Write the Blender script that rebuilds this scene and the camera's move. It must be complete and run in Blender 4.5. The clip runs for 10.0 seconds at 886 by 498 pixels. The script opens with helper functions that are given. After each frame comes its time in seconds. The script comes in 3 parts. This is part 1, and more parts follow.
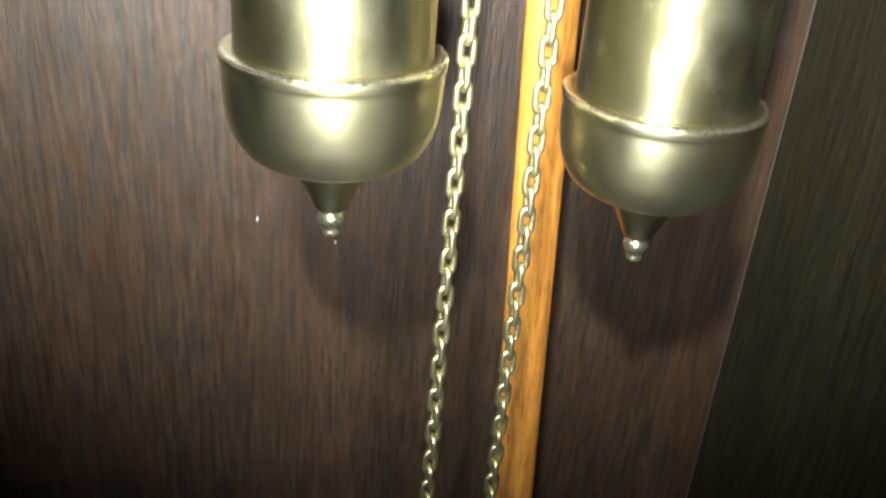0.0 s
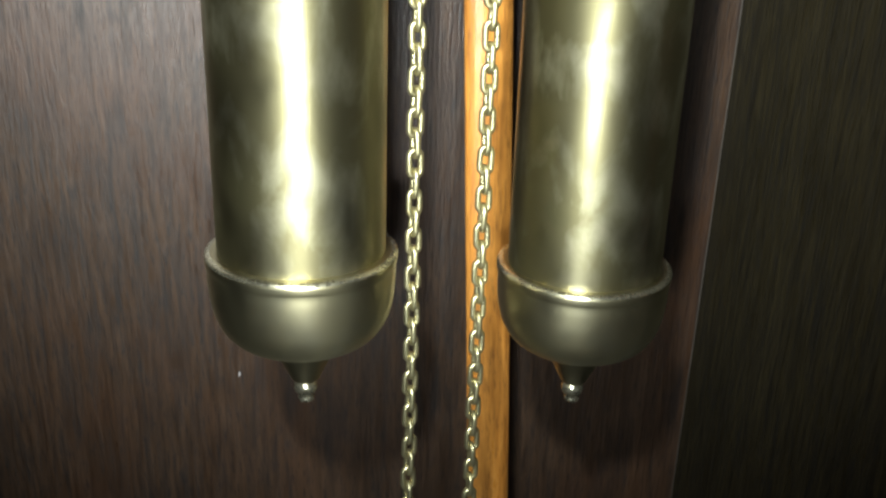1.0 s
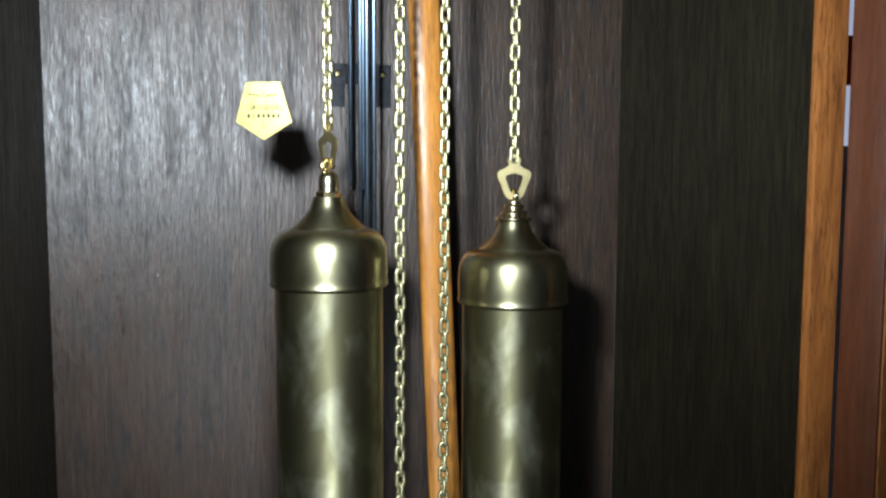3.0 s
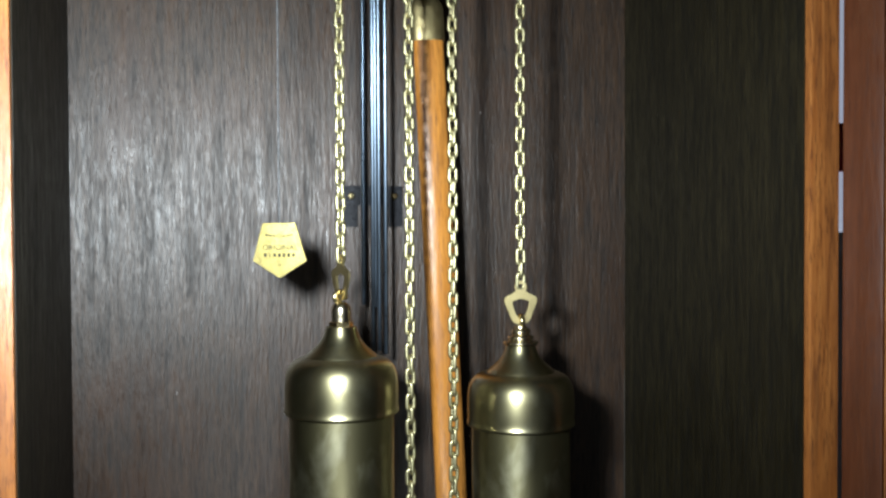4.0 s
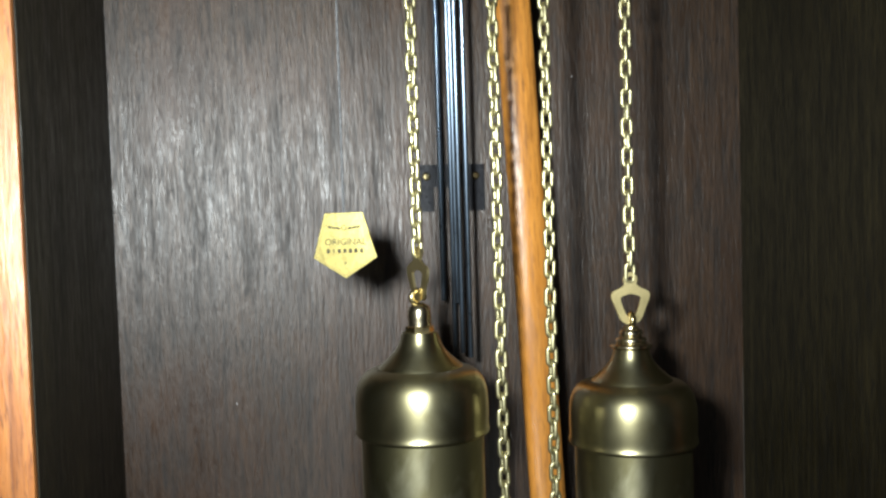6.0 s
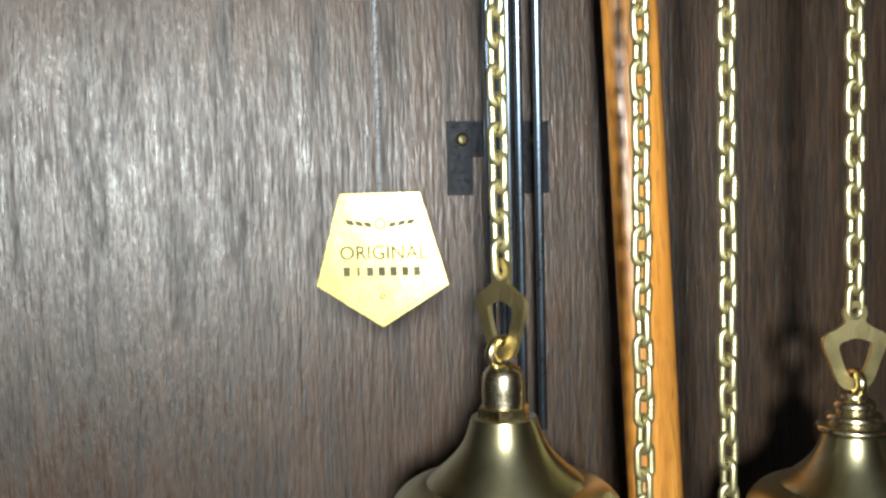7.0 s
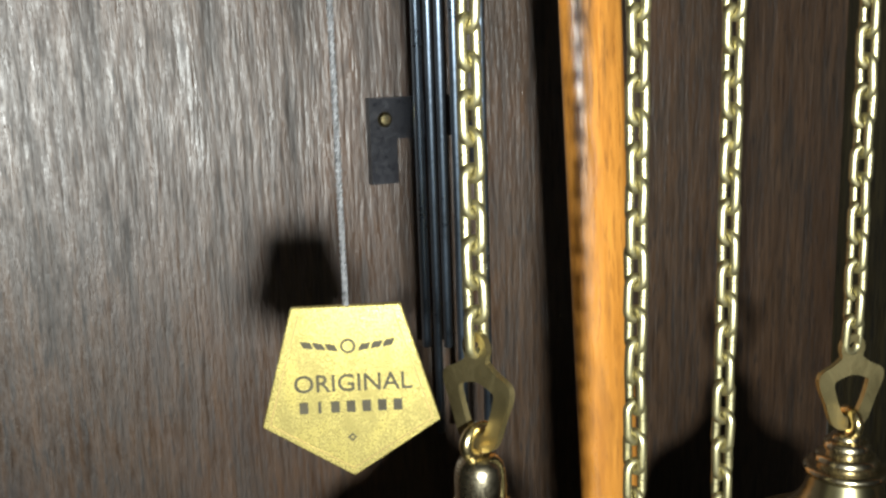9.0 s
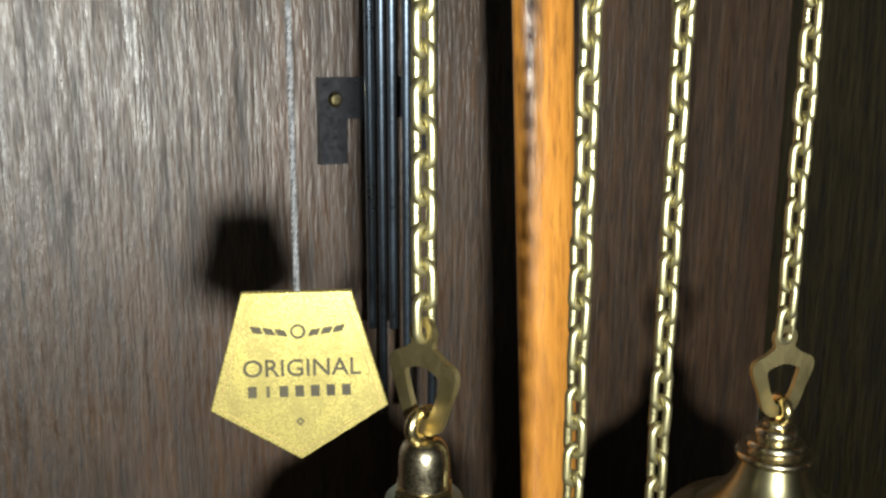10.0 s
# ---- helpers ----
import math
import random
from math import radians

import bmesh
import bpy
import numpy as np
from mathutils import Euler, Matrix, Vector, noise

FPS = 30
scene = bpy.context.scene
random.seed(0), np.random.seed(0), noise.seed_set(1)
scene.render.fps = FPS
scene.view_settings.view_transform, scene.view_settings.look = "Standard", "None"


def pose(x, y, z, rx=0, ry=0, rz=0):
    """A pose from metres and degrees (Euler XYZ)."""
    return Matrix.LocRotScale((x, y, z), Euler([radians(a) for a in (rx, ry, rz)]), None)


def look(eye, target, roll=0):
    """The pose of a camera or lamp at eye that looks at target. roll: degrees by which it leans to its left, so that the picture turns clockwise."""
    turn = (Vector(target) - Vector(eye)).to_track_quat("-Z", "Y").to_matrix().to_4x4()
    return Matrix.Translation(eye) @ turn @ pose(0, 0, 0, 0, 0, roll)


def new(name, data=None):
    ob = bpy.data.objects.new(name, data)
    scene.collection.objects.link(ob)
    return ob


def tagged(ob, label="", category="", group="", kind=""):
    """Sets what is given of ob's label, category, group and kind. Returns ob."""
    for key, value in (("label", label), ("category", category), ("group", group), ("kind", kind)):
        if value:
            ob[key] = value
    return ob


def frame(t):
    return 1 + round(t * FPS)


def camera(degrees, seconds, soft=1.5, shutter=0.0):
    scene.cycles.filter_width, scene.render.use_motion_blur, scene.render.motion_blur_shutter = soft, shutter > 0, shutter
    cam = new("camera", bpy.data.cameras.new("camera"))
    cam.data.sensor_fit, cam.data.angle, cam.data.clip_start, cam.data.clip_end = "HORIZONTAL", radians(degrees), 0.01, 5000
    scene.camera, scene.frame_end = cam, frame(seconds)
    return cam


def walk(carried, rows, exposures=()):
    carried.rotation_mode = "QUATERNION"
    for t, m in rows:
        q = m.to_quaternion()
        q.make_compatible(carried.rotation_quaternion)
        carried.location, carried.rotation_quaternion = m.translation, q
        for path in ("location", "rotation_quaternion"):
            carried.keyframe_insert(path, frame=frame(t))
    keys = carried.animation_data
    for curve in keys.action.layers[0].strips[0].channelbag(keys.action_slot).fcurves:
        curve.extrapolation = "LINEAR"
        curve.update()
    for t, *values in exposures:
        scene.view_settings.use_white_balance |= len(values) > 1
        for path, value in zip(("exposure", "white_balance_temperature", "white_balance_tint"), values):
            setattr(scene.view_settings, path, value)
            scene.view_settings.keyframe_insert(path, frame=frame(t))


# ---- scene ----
cam = camera(51.44, 10.0, soft=2.5)
PATH = [
    (0, (-0.0718, -0.3287, 1.2135), (0.1548, 0.5284, 0.7509), 4.89),
    (0.5, (-0.0750, -0.3387, 1.2316), (0.1936, 0.5353, 0.8268), 3.06),
    (1, (-0.0747, -0.3594, 1.2492), (0.1834, 0.5362, 0.8869), 1.88),
    (1.5, (-0.0908, -0.4014, 1.2648), (0.1795, 0.5081, 0.9490), 0.61),
    (2, (-0.1129, -0.4552, 1.3081), (0.1901, 0.4580, 1.0357), -0.50),
    (2.5, (-0.1277, -0.4891, 1.3411), (0.2139, 0.4316, 1.1521), 0.65),
    (3, (-0.1235, -0.5182, 1.3613), (0.1832, 0.4290, 1.2674), 0.22),
    (3.2, (-0.1245, -0.5243, 1.3690), (0.1809, 0.4254, 1.2993), 0.31),
    (4.3, (-0.1229, -0.5330, 1.3968), (0.1632, 0.4250, 1.4128), -0.67),
    (4.5, (-0.1205, -0.5327, 1.4016), (0.1649, 0.4242, 1.4551), -1.01),
    (5, (-0.1155, -0.5322, 1.4196), (0.1606, 0.4240, 1.5167), -1.94),
    (5.5, (-0.1039, -0.5167, 1.4157), (0.1337, 0.4538, 1.4569), -2.16),
    (6, (-0.1132, -0.4655, 1.3951), (0.1015, 0.5101, 1.3486), -1.72),
    (6.2, (-0.1166, -0.4233, 1.3866), (0.1160, 0.5479, 1.3350), -1.75),
    (7.3, (-0.1086, -0.2622, 1.3978), (0.2112, 0.6821, 1.3203), -1.08),
    (7.5, (-0.1070, -0.2496, 1.4001), (0.2435, 0.6823, 1.3063), -1.04),
    (8, (-0.1069, -0.2288, 1.4051), (0.2645, 0.6909, 1.2781), -1.43),
    (8.5, (-0.1140, -0.2337, 1.4183), (0.2730, 0.6745, 1.2584), -1.11),
    (9, (-0.1131, -0.2437, 1.4232), (0.2968, 0.6485, 1.2333), -1.87),
    (9.5, (-0.1135, -0.2484, 1.4245), (0.3010, 0.6365, 1.2121), -2.02),
    (10, (-0.1145, -0.2441, 1.4250), (0.3480, 0.6160, 1.2099), 0.27),
]
EXPOSURES = [
    (0.0, 2.6, 6500, 10), (0.5, 1.65, 6450, 10), (1.0, 1.25, 6300, 10), (1.5, 0.95, 6150, 10), (2.0, 0.5, 5850, 10), (2.5, 0.0, 5650, 10), (3.0, -0.18, 5700, 10), (4.5, -0.4, 6150, 10),
    (6.2, -0.35, 6300, 10), (7.3, 0.1, 6450, 10), (7.7, 0.1, 6500, 10), (8.1, 0.05, 6550, 10), (8.5, -0.05, 6550, 10), (9.2, -0.2, 6650, 10), (10.0, -0.2, 6750, 10),
]
walk(cam, [(t, look(eye, target, roll)) for t, eye, target, roll in PATH], EXPOSURES)

# ---- light: the phone torch that lights the open case, added fills, and the dim room ----
world = bpy.data.worlds.new("world")
scene.world = world
world.use_nodes = True
world.node_tree.nodes["Background"].inputs["Color"].default_value = (0.75, 0.85, 1.0, 1)
world.node_tree.nodes["Background"].inputs["Strength"].default_value = 0.035



def torch_or_fill_lamp(at, aim, energy, spread):
    """The phone's white light at one stand of its way through the open case, or an added fill like it."""
    data = bpy.data.lights.new("torch_or_fill", "AREA")
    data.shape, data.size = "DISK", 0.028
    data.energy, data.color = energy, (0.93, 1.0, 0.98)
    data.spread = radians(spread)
    lamp = new("torch_or_fill", data)
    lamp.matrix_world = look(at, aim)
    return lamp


torch_or_fill_lamp((-0.144, -0.418, 1.416), (-0.010, 0.0, 1.428), 1.80, 108)
# One torch is carried; this low lamp is added to fill the bowls.
torch_or_fill_lamp((-0.085, -0.345, 1.182), (0.010, 0.0, 1.135), 0.095, 68)

# soft cool fill lamp added behind the viewer; no window is known there
room_data = bpy.data.lights.new("room_fill", "AREA")
room_data.shape, room_data.size, room_data.size_y = "RECTANGLE", 1.2, 1.2
room_data.energy, room_data.color = 0.95, (0.80, 0.90, 1.0)
room_light = new("room_fill", room_data)
room_light.matrix_world = look((-0.9, -1.85, 1.25), (0.0, 0.0, 1.25))


# ---- materials ----
def mat(name, rough=0.5, metal=0.0, color=(0.5, 0.5, 0.5)):
    m = bpy.data.materials.new(name)
    m.use_nodes = True
    b = m.node_tree.nodes["Principled BSDF"]
    b.inputs["Roughness"].default_value = rough
    b.inputs["Metallic"].default_value = metal
    b.inputs["Base Color"].default_value = (*color, 1)
    return m, m.node_tree.nodes, m.node_tree.links, b


def coords(N, L, scale, rot=(0, 0, 0)):
    tc, mp = N.new("ShaderNodeTexCoord"), N.new("ShaderNodeMapping")
    mp.inputs["Scale"].default_value = scale
    mp.inputs["Rotation"].default_value = rot
    L.new(tc.outputs["Object"], mp.inputs["Vector"])
    return mp.outputs["Vector"]


def noise_tex(N, L, vec, scale=1.0, detail=4.0, rough=0.55, dist=0.0):
    n = N.new("ShaderNodeTexNoise")
    n.inputs["Scale"].default_value, n.inputs["Detail"].default_value = scale, detail
    n.inputs["Roughness"].default_value, n.inputs["Distortion"].default_value = rough, dist
    L.new(vec, n.inputs["Vector"])
    return n.outputs["Fac"]


def ramp(N, L, fac, stops):
    r = N.new("ShaderNodeValToRGB")
    els = r.color_ramp.elements
    els[0].position, els[0].color = stops[0][0], (*stops[0][1], 1)
    els[1].position, els[1].color = stops[-1][0], (*stops[-1][1], 1)
    for p, c in stops[1:-1]:
        e = els.new(p)
        e.color = (*c, 1)
    L.new(fac, r.inputs["Fac"])
    return r.outputs["Color"]


def mix(N, L, fac, a, b, mode="MIX"):
    m = N.new("ShaderNodeMix")
    m.data_type, m.blend_type = "RGBA", mode
    if isinstance(fac, float):
        m.inputs[0].default_value = fac
    else:
        L.new(fac, m.inputs[0])
    for s, v in ((6, a), (7, b)):
        if isinstance(v, tuple):
            m.inputs[s].default_value = (*v, 1)
        else:
            L.new(v, m.inputs[s])
    return m.outputs[2]


def value(N, L, fac, lo, hi, a=0.0, b=1.0):
    m = N.new("ShaderNodeMapRange")
    m.inputs["From Min"].default_value, m.inputs["From Max"].default_value = a, b
    m.inputs["To Min"].default_value, m.inputs["To Max"].default_value = lo, hi
    L.new(fac, m.inputs["Value"])
    return m.outputs["Result"]


def bump(N, L, b, height, strength, dist):
    n = N.new("ShaderNodeBump")
    n.inputs["Strength"].default_value, n.inputs["Distance"].default_value = strength, dist
    L.new(height, n.inputs["Height"])
    L.new(n.outputs["Normal"], b.inputs["Normal"])


def wood(name, dark, mid, light, grain=1.0, rough=(0.3, 0.55), relief=0.5, pores=0.6, spec=0.5, stain=None):
    """Straight-grained wood, the grain along z."""
    m, N, L, b = mat(name)
    wide = noise_tex(N, L, coords(N, L, (26 * grain, 26 * grain, 1.6)), 1.0, 5, 0.6, 0.6)
    fine = noise_tex(N, L, coords(N, L, (460 * grain, 460 * grain, 38)), 1.0, 3, 0.6)
    pore = noise_tex(N, L, coords(N, L, (800 * grain, 800 * grain, 105)), 1.0, 4, 0.65)
    blot = noise_tex(N, L, coords(N, L, (9, 9, 5)), 1.0, 4, 0.6, 0.8)
    base = ramp(N, L, wide, [(0.25, dark), (0.5, mid), (0.75, light)])
    base = mix(N, L, 0.55, base, ramp(N, L, fine, [(0.3, dark), (0.7, light)]))
    base = mix(N, L, value(N, L, pore, 0.0, pores, 0.52, 0.66), base, tuple(c * 0.35 for c in dark))
    base = mix(N, L, value(N, L, blot, 0.0, 0.6, 0.47, 0.70), base, stain or mid)
    fig = noise_tex(N, L, coords(N, L, (34 * grain, 34 * grain, 9)), 1.0, 3, 0.5, 2.2)
    base = mix(N, L, value(N, L, fig, 0.0, 0.5, 0.5, 0.7), base, tuple(0.5 * (a + c) for a, c in zip(dark, mid)))
    streak = noise_tex(N, L, coords(N, L, (190 * grain, 190 * grain, 17)), 1.0, 4, 0.65, 0.5)
    base = mix(N, L, value(N, L, streak, 0.0, pores * 0.75, 0.50, 0.66), base, tuple(c * 0.5 for c in dark))
    L.new(base, b.inputs["Base Color"])
    sheen = N.new("ShaderNodeMath")
    sheen.operation = "ADD"
    L.new(value(N, L, pore, rough[0], rough[1], 0.35, 0.65), sheen.inputs[0])
    L.new(value(N, L, streak, -0.07 * pores, 0.16 * pores, 0.35, 0.68), sheen.inputs[1])
    L.new(sheen.outputs[0], b.inputs["Roughness"])
    b.inputs["Specular IOR Level"].default_value = spec
    both = N.new("ShaderNodeMath")
    both.operation = "ADD"
    L.new(pore, both.inputs[0])
    L.new(fine, both.inputs[1])
    deep = N.new("ShaderNodeMath")
    deep.operation = "MULTIPLY_ADD"
    L.new(streak, deep.inputs[0])
    deep.inputs[1].default_value = -0.9
    L.new(both.outputs[0], deep.inputs[2])
    bump(N, L, b, deep.outputs[0], relief, 0.0006)
    return m


def brass(name, color, tarnish, rough=(0.22, 0.42), blot=28.0, brushed=0.0, relief=0.05, amount=0.6, turned="", speck=0.35, detail=5):
    m, N, L, b = mat(name, 0.3, 1.0)
    big = noise_tex(N, L, coords(N, L, (blot, blot, blot * 0.6)), 1.0, detail, 0.5, 0.4)
    small = noise_tex(N, L, coords(N, L, (blot * 14,) * 3), 1.0, 3, 0.6)
    ring = noise_tex(N, L, coords(N, L, (60, 60, 2600)), 1.0, 2, 0.5)
    base = mix(N, L, value(N, L, big, 0.0, amount, 0.42, 0.68), color, tarnish)
    base = mix(N, L, value(N, L, small, 0.0, speck, 0.55, 0.75), base, tuple(c * 0.55 for c in tarnish))
    if turned == "Z":
        smear = noise_tex(N, L, coords(N, L, (70, 70, 38), (0.3, 0.2, 0.4)), 1.0, 4, 0.55, 0.35)
        base = mix(N, L, value(N, L, smear, 0.0, 0.75, 0.48, 0.74), base, (0.41, 0.385, 0.265))
    L.new(base, b.inputs["Base Color"])
    r = N.new("ShaderNodeMath")
    r.operation = "ADD"
    L.new(value(N, L, big, rough[0], rough[1], 0.35, 0.7), r.inputs[0])
    L.new(value(N, L, small, -0.12 * speck, 0.16 * speck, 0.3, 0.7), r.inputs[1])
    L.new(r.outputs[0], b.inputs["Roughness"])
    if turned:
        tan = N.new("ShaderNodeTangent")
        tan.direction_type, tan.axis = "RADIAL", turned
        L.new(tan.outputs["Tangent"], b.inputs["Tangent"])
        b.inputs["Anisotropic"].default_value = 0.35
        b.inputs["Anisotropic Rotation"].default_value = 0.25
    if brushed:
        bump(N, L, b, ring, brushed, 0.0002)
    else:
        bump(N, L, b, small, relief, 0.0004)
    return m


def plain(name, color, rough, metal=0.0, vary=0.25, scale=60.0, relief=0.1):
    m, N, L, b = mat(name, rough, metal)
    n = noise_tex(N, L, coords(N, L, (scale,) * 3), 1.0, 5, 0.6)
    n2 = noise_tex(N, L, coords(N, L, (scale * 9,) * 3), 1.0, 3, 0.6)
    base = ramp(N, L, n, [(0.3, tuple(c * (1 - vary) for c in color)), (0.7, tuple(min(1, c * (1 + vary)) for c in color))])
    L.new(base, b.inputs["Base Color"])
    L.new(value(N, L, n2, max(0.02, rough - 0.08), min(1, rough + 0.1), 0.3, 0.7), b.inputs["Roughness"])
    bump(N, L, b, n2, relief, 0.0005)
    return m


M_PANEL = wood("dark_oak_veneer", (0.0090, 0.0048, 0.0025), (0.034, 0.0187, 0.0102), (0.082, 0.047, 0.0268), 1.0, (0.33, 0.54), 0.60, 0.85, 0.60, (0.050, 0.0190, 0.0070))
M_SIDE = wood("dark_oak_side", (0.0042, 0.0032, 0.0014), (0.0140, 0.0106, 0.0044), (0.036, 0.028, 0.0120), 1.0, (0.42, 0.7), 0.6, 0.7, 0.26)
M_EDGE = wood("orange_oak_edge", (0.20, 0.055, 0.010), (0.40, 0.135, 0.028), (0.54, 0.22, 0.055), 1.2, (0.35, 0.5), 0.35, 0.75)
M_PEND = wood("varnished_pendulum_wood", (0.22, 0.076, 0.011), (0.44, 0.172, 0.027), (0.60, 0.275, 0.056), 1.0, (0.26, 0.42), 0.22, 0.6, 0.5)
M_DOOR = wood("red_brown_door_wood", (0.070, 0.020, 0.0075), (0.115, 0.034, 0.0125), (0.155, 0.052, 0.021), 0.9, (0.3, 0.45), 0.15, 0.3)
M_WEIGHT = brass("antique_brass_shell", (0.205, 0.182, 0.099), (0.100, 0.090, 0.044), (0.34, 0.58), 42.0, 0.03, amount=0.85, turned="Z", speck=0.03, detail=2)
# One brass in two painted tones: bowls lighter as if lit, caps darker.
M_LIT_BRASS = brass("antique_brass_lit", (0.50, 0.45, 0.275), (0.38, 0.34, 0.20), (0.30, 0.40), 50.0, 0.03, amount=0.6, turned="Z", speck=0.04, detail=2)
M_SHADED_BRASS = brass("antique_brass_shaded", (0.31, 0.275, 0.155), (0.21, 0.186, 0.10), (0.29, 0.41), 50.0, 0.03, amount=0.6, turned="Z", speck=0.04, detail=2)
M_RIM = plain("pale_worn_rim", (0.44, 0.41, 0.29), 0.26, 0.95)
M_CHAIN = brass("chain_brass", (0.47, 0.425, 0.245), (0.33, 0.29, 0.16), (0.38, 0.52), 160.0, 0.0, 0.1)
M_HANGER = brass("dull_brass_plate", (0.50, 0.41, 0.20), (0.38, 0.31, 0.16), (0.38, 0.5), 200.0, 0.0, 0.15)
M_HOOK = brass("bright_brass_hook", (0.72, 0.58, 0.30), (0.50, 0.42, 0.22), (0.15, 0.28), 150.0, 0.0, 0.1)
M_NICKEL = brass("worn_nickel_brass", (0.56, 0.49, 0.34), (0.40, 0.34, 0.22), (0.16, 0.28), 120.0, 0.0, 0.08)
M_TAG = brass("tag_gold", (0.60, 0.49, 0.17), (0.47, 0.38, 0.11), (0.22, 0.30), 260.0, 0.0, 0.12, 0.75, speck=0.5)
M_TAG.node_tree.nodes["Principled BSDF"].inputs["Metallic"].default_value = 0.82
M_INK = plain("black_ink", (0.008, 0.007, 0.005), 0.9)
M_ENGRAVED = plain("brown_black_engraving", (0.022, 0.017, 0.006), 0.8)
M_TARNISH = plain("tarnished_line", (0.20, 0.14, 0.045), 0.6, 0.5)
M_INK.node_tree.nodes["Principled BSDF"].inputs["Specular IOR Level"].default_value = 0.05
M_CORD = plain("grey_braided_cord", (0.070, 0.070, 0.073), 0.45, 0.0, 0.6, 900.0, 0.4)
M_ROD = brass("blued_steel_rod", (0.23, 0.29, 0.37), (0.16, 0.205, 0.265), (0.28, 0.38), 60.0, 0.0, 0.05)
M_BLACK = plain("black_paint", (0.005, 0.005, 0.0052), 0.5)
M_BLACK.node_tree.nodes["Principled BSDF"].inputs["Specular IOR Level"].default_value = 0.12
M_IRON = plain("black_iron_block", (0.010, 0.010, 0.013), 0.35, 0.2)
M_DIAL = brass("silvery_dial", (0.415, 0.425, 0.275), (0.37, 0.38, 0.235), (0.34, 0.37), 12.0, 0.0, 0.02, 0.5, "Y", 0.03)
M_DIAL.node_tree.nodes["Principled BSDF"].inputs["Metallic"].default_value = 0.7
M_DIAL.node_tree.nodes["Principled BSDF"].inputs["Anisotropic"].default_value = 1.0
M_DIAL.node_tree.nodes["Principled BSDF"].inputs["Anisotropic Rotation"].default_value = 0.25
M_BEZEL = brass("polished_bezel", (0.72, 0.60, 0.32), (0.62, 0.52, 0.28), (0.32, 0.40), 40.0, 0.0, 0.02, speck=0.05)
M_ZINC = plain("grey_zinc", (0.11, 0.12, 0.11), 0.5, 0.6)
M_COPPER = plain("dull_copper", (0.26, 0.13, 0.09), 0.5, 0.4)
M_PLATE = plain("tarnished_plate", (0.20, 0.17, 0.11), 0.5, 0.7, 0.5, 70.0)
M_HINGE = brass("aged_hinge_brass", (0.20, 0.17, 0.08), (0.12, 0.10, 0.05), (0.3, 0.45), 120.0, 0.0, 0.1)
M_STEEL = plain("bright_steel", (0.72, 0.72, 0.68), 0.42, 0.85, 0.1)
M_WALL = plain("white_wall_paint", (0.72, 0.73, 0.74), 0.8, 0.0, 0.05, 8.0)
M_FLOOR = wood("floor_wood", (0.10, 0.06, 0.03), (0.16, 0.09, 0.05), (0.22, 0.13, 0.07), 0.3)


# ---- mesh helpers ----
def finish(bm, me_name, material, smooth=True, sharp=40):
    bmesh.ops.recalc_face_normals(bm, faces=bm.faces)
    me = bpy.data.meshes.new(me_name)
    for f in bm.faces:
        f.smooth = smooth
    if smooth:
        for e in bm.edges:
            if len(e.link_faces) == 2 and e.calc_face_angle(0) > radians(sharp):
                e.smooth = False
    bm.to_mesh(me)
    bm.free()
    me.materials.append(material)
    return me


def thing(name, at=(0, 0, 0), rz=0.0, label="", category="", group="", kind=""):
    ob = new(name)
    ob.empty_display_size = 0.01
    ob.matrix_world = pose(*at, 0, 0, rz)
    return tagged(ob, label, category, group, kind)


def part(name, bm, material, parent=None, label="", m=None, smooth=True, sharp=40):
    """Links a bmesh (or a finished mesh) as one mesh object under a thing or a part."""
    me = bm if isinstance(bm, bpy.types.Mesh) else finish(bm, name, material, smooth, sharp)
    ob = new(name, me)
    if parent is not None:
        ob.parent = parent
    if m is not None:
        ob.matrix_local = m
    return tagged(ob, label)


def box(x0, x1, y0, y1, z0, z1, bevel=0.0, seg=2, bm=None):
    bm = bm or bmesh.new()
    r = bmesh.ops.create_cube(bm, size=1.0)
    for v in r["verts"]:
        v.co = Vector(((x0 + x1) / 2 + v.co.x * (x1 - x0), (y0 + y1) / 2 + v.co.y * (y1 - y0), (z0 + z1) / 2 + v.co.z * (z1 - z0)))
    if bevel:
        es = list({e for v in r["verts"] for e in v.link_edges})
        bmesh.ops.bevel(bm, geom=es, offset=bevel, segments=seg, affect="EDGES", profile=0.6)
    return bm


def lathe(profile, seg=48, axis="z", bm=None):
    """Turns (radius, height) pairs round the axis."""
    bm = bm or bmesh.new()
    rings = []
    for r, h in profile:
        if r < 1e-6:
            rings.append([bm.verts.new((0, 0, h) if axis == "z" else (0, h, 0))])
        else:
            ring = []
            for k in range(seg):
                a = 2 * math.pi * k / seg
                c, s = r * math.cos(a), r * math.sin(a)
                ring.append(bm.verts.new((c, s, h) if axis == "z" else (c, h, s)))
            rings.append(ring)
    for a, b in zip(rings, rings[1:]):
        for k in range(seg):
            j = (k + 1) % seg
            q = [a[k % len(a)], a[j % len(a)], b[j % len(b)], b[k % len(b)]]
            q = list(dict.fromkeys(q))
            if len(q) > 2:
                bm.faces.new(q)
    return bm


def smooth_profile(pts, n=5):
    """A rounded run through control points."""
    out = []
    for i in range(len(pts) - 1):
        p0, p1, p2, p3 = pts[max(i - 1, 0)], pts[i], pts[i + 1], pts[min(i + 2, len(pts) - 1)]
        for k in range(n):
            t = k / n
            out.append(tuple(0.5 * (2 * b + (c - a) * t + (2 * a - 5 * b + 4 * c - d) * t * t + (3 * b - a - 3 * c + d) * t**3) for a, b, c, d in zip(p0, p1, p2, p3)))
    return out + [pts[-1]]


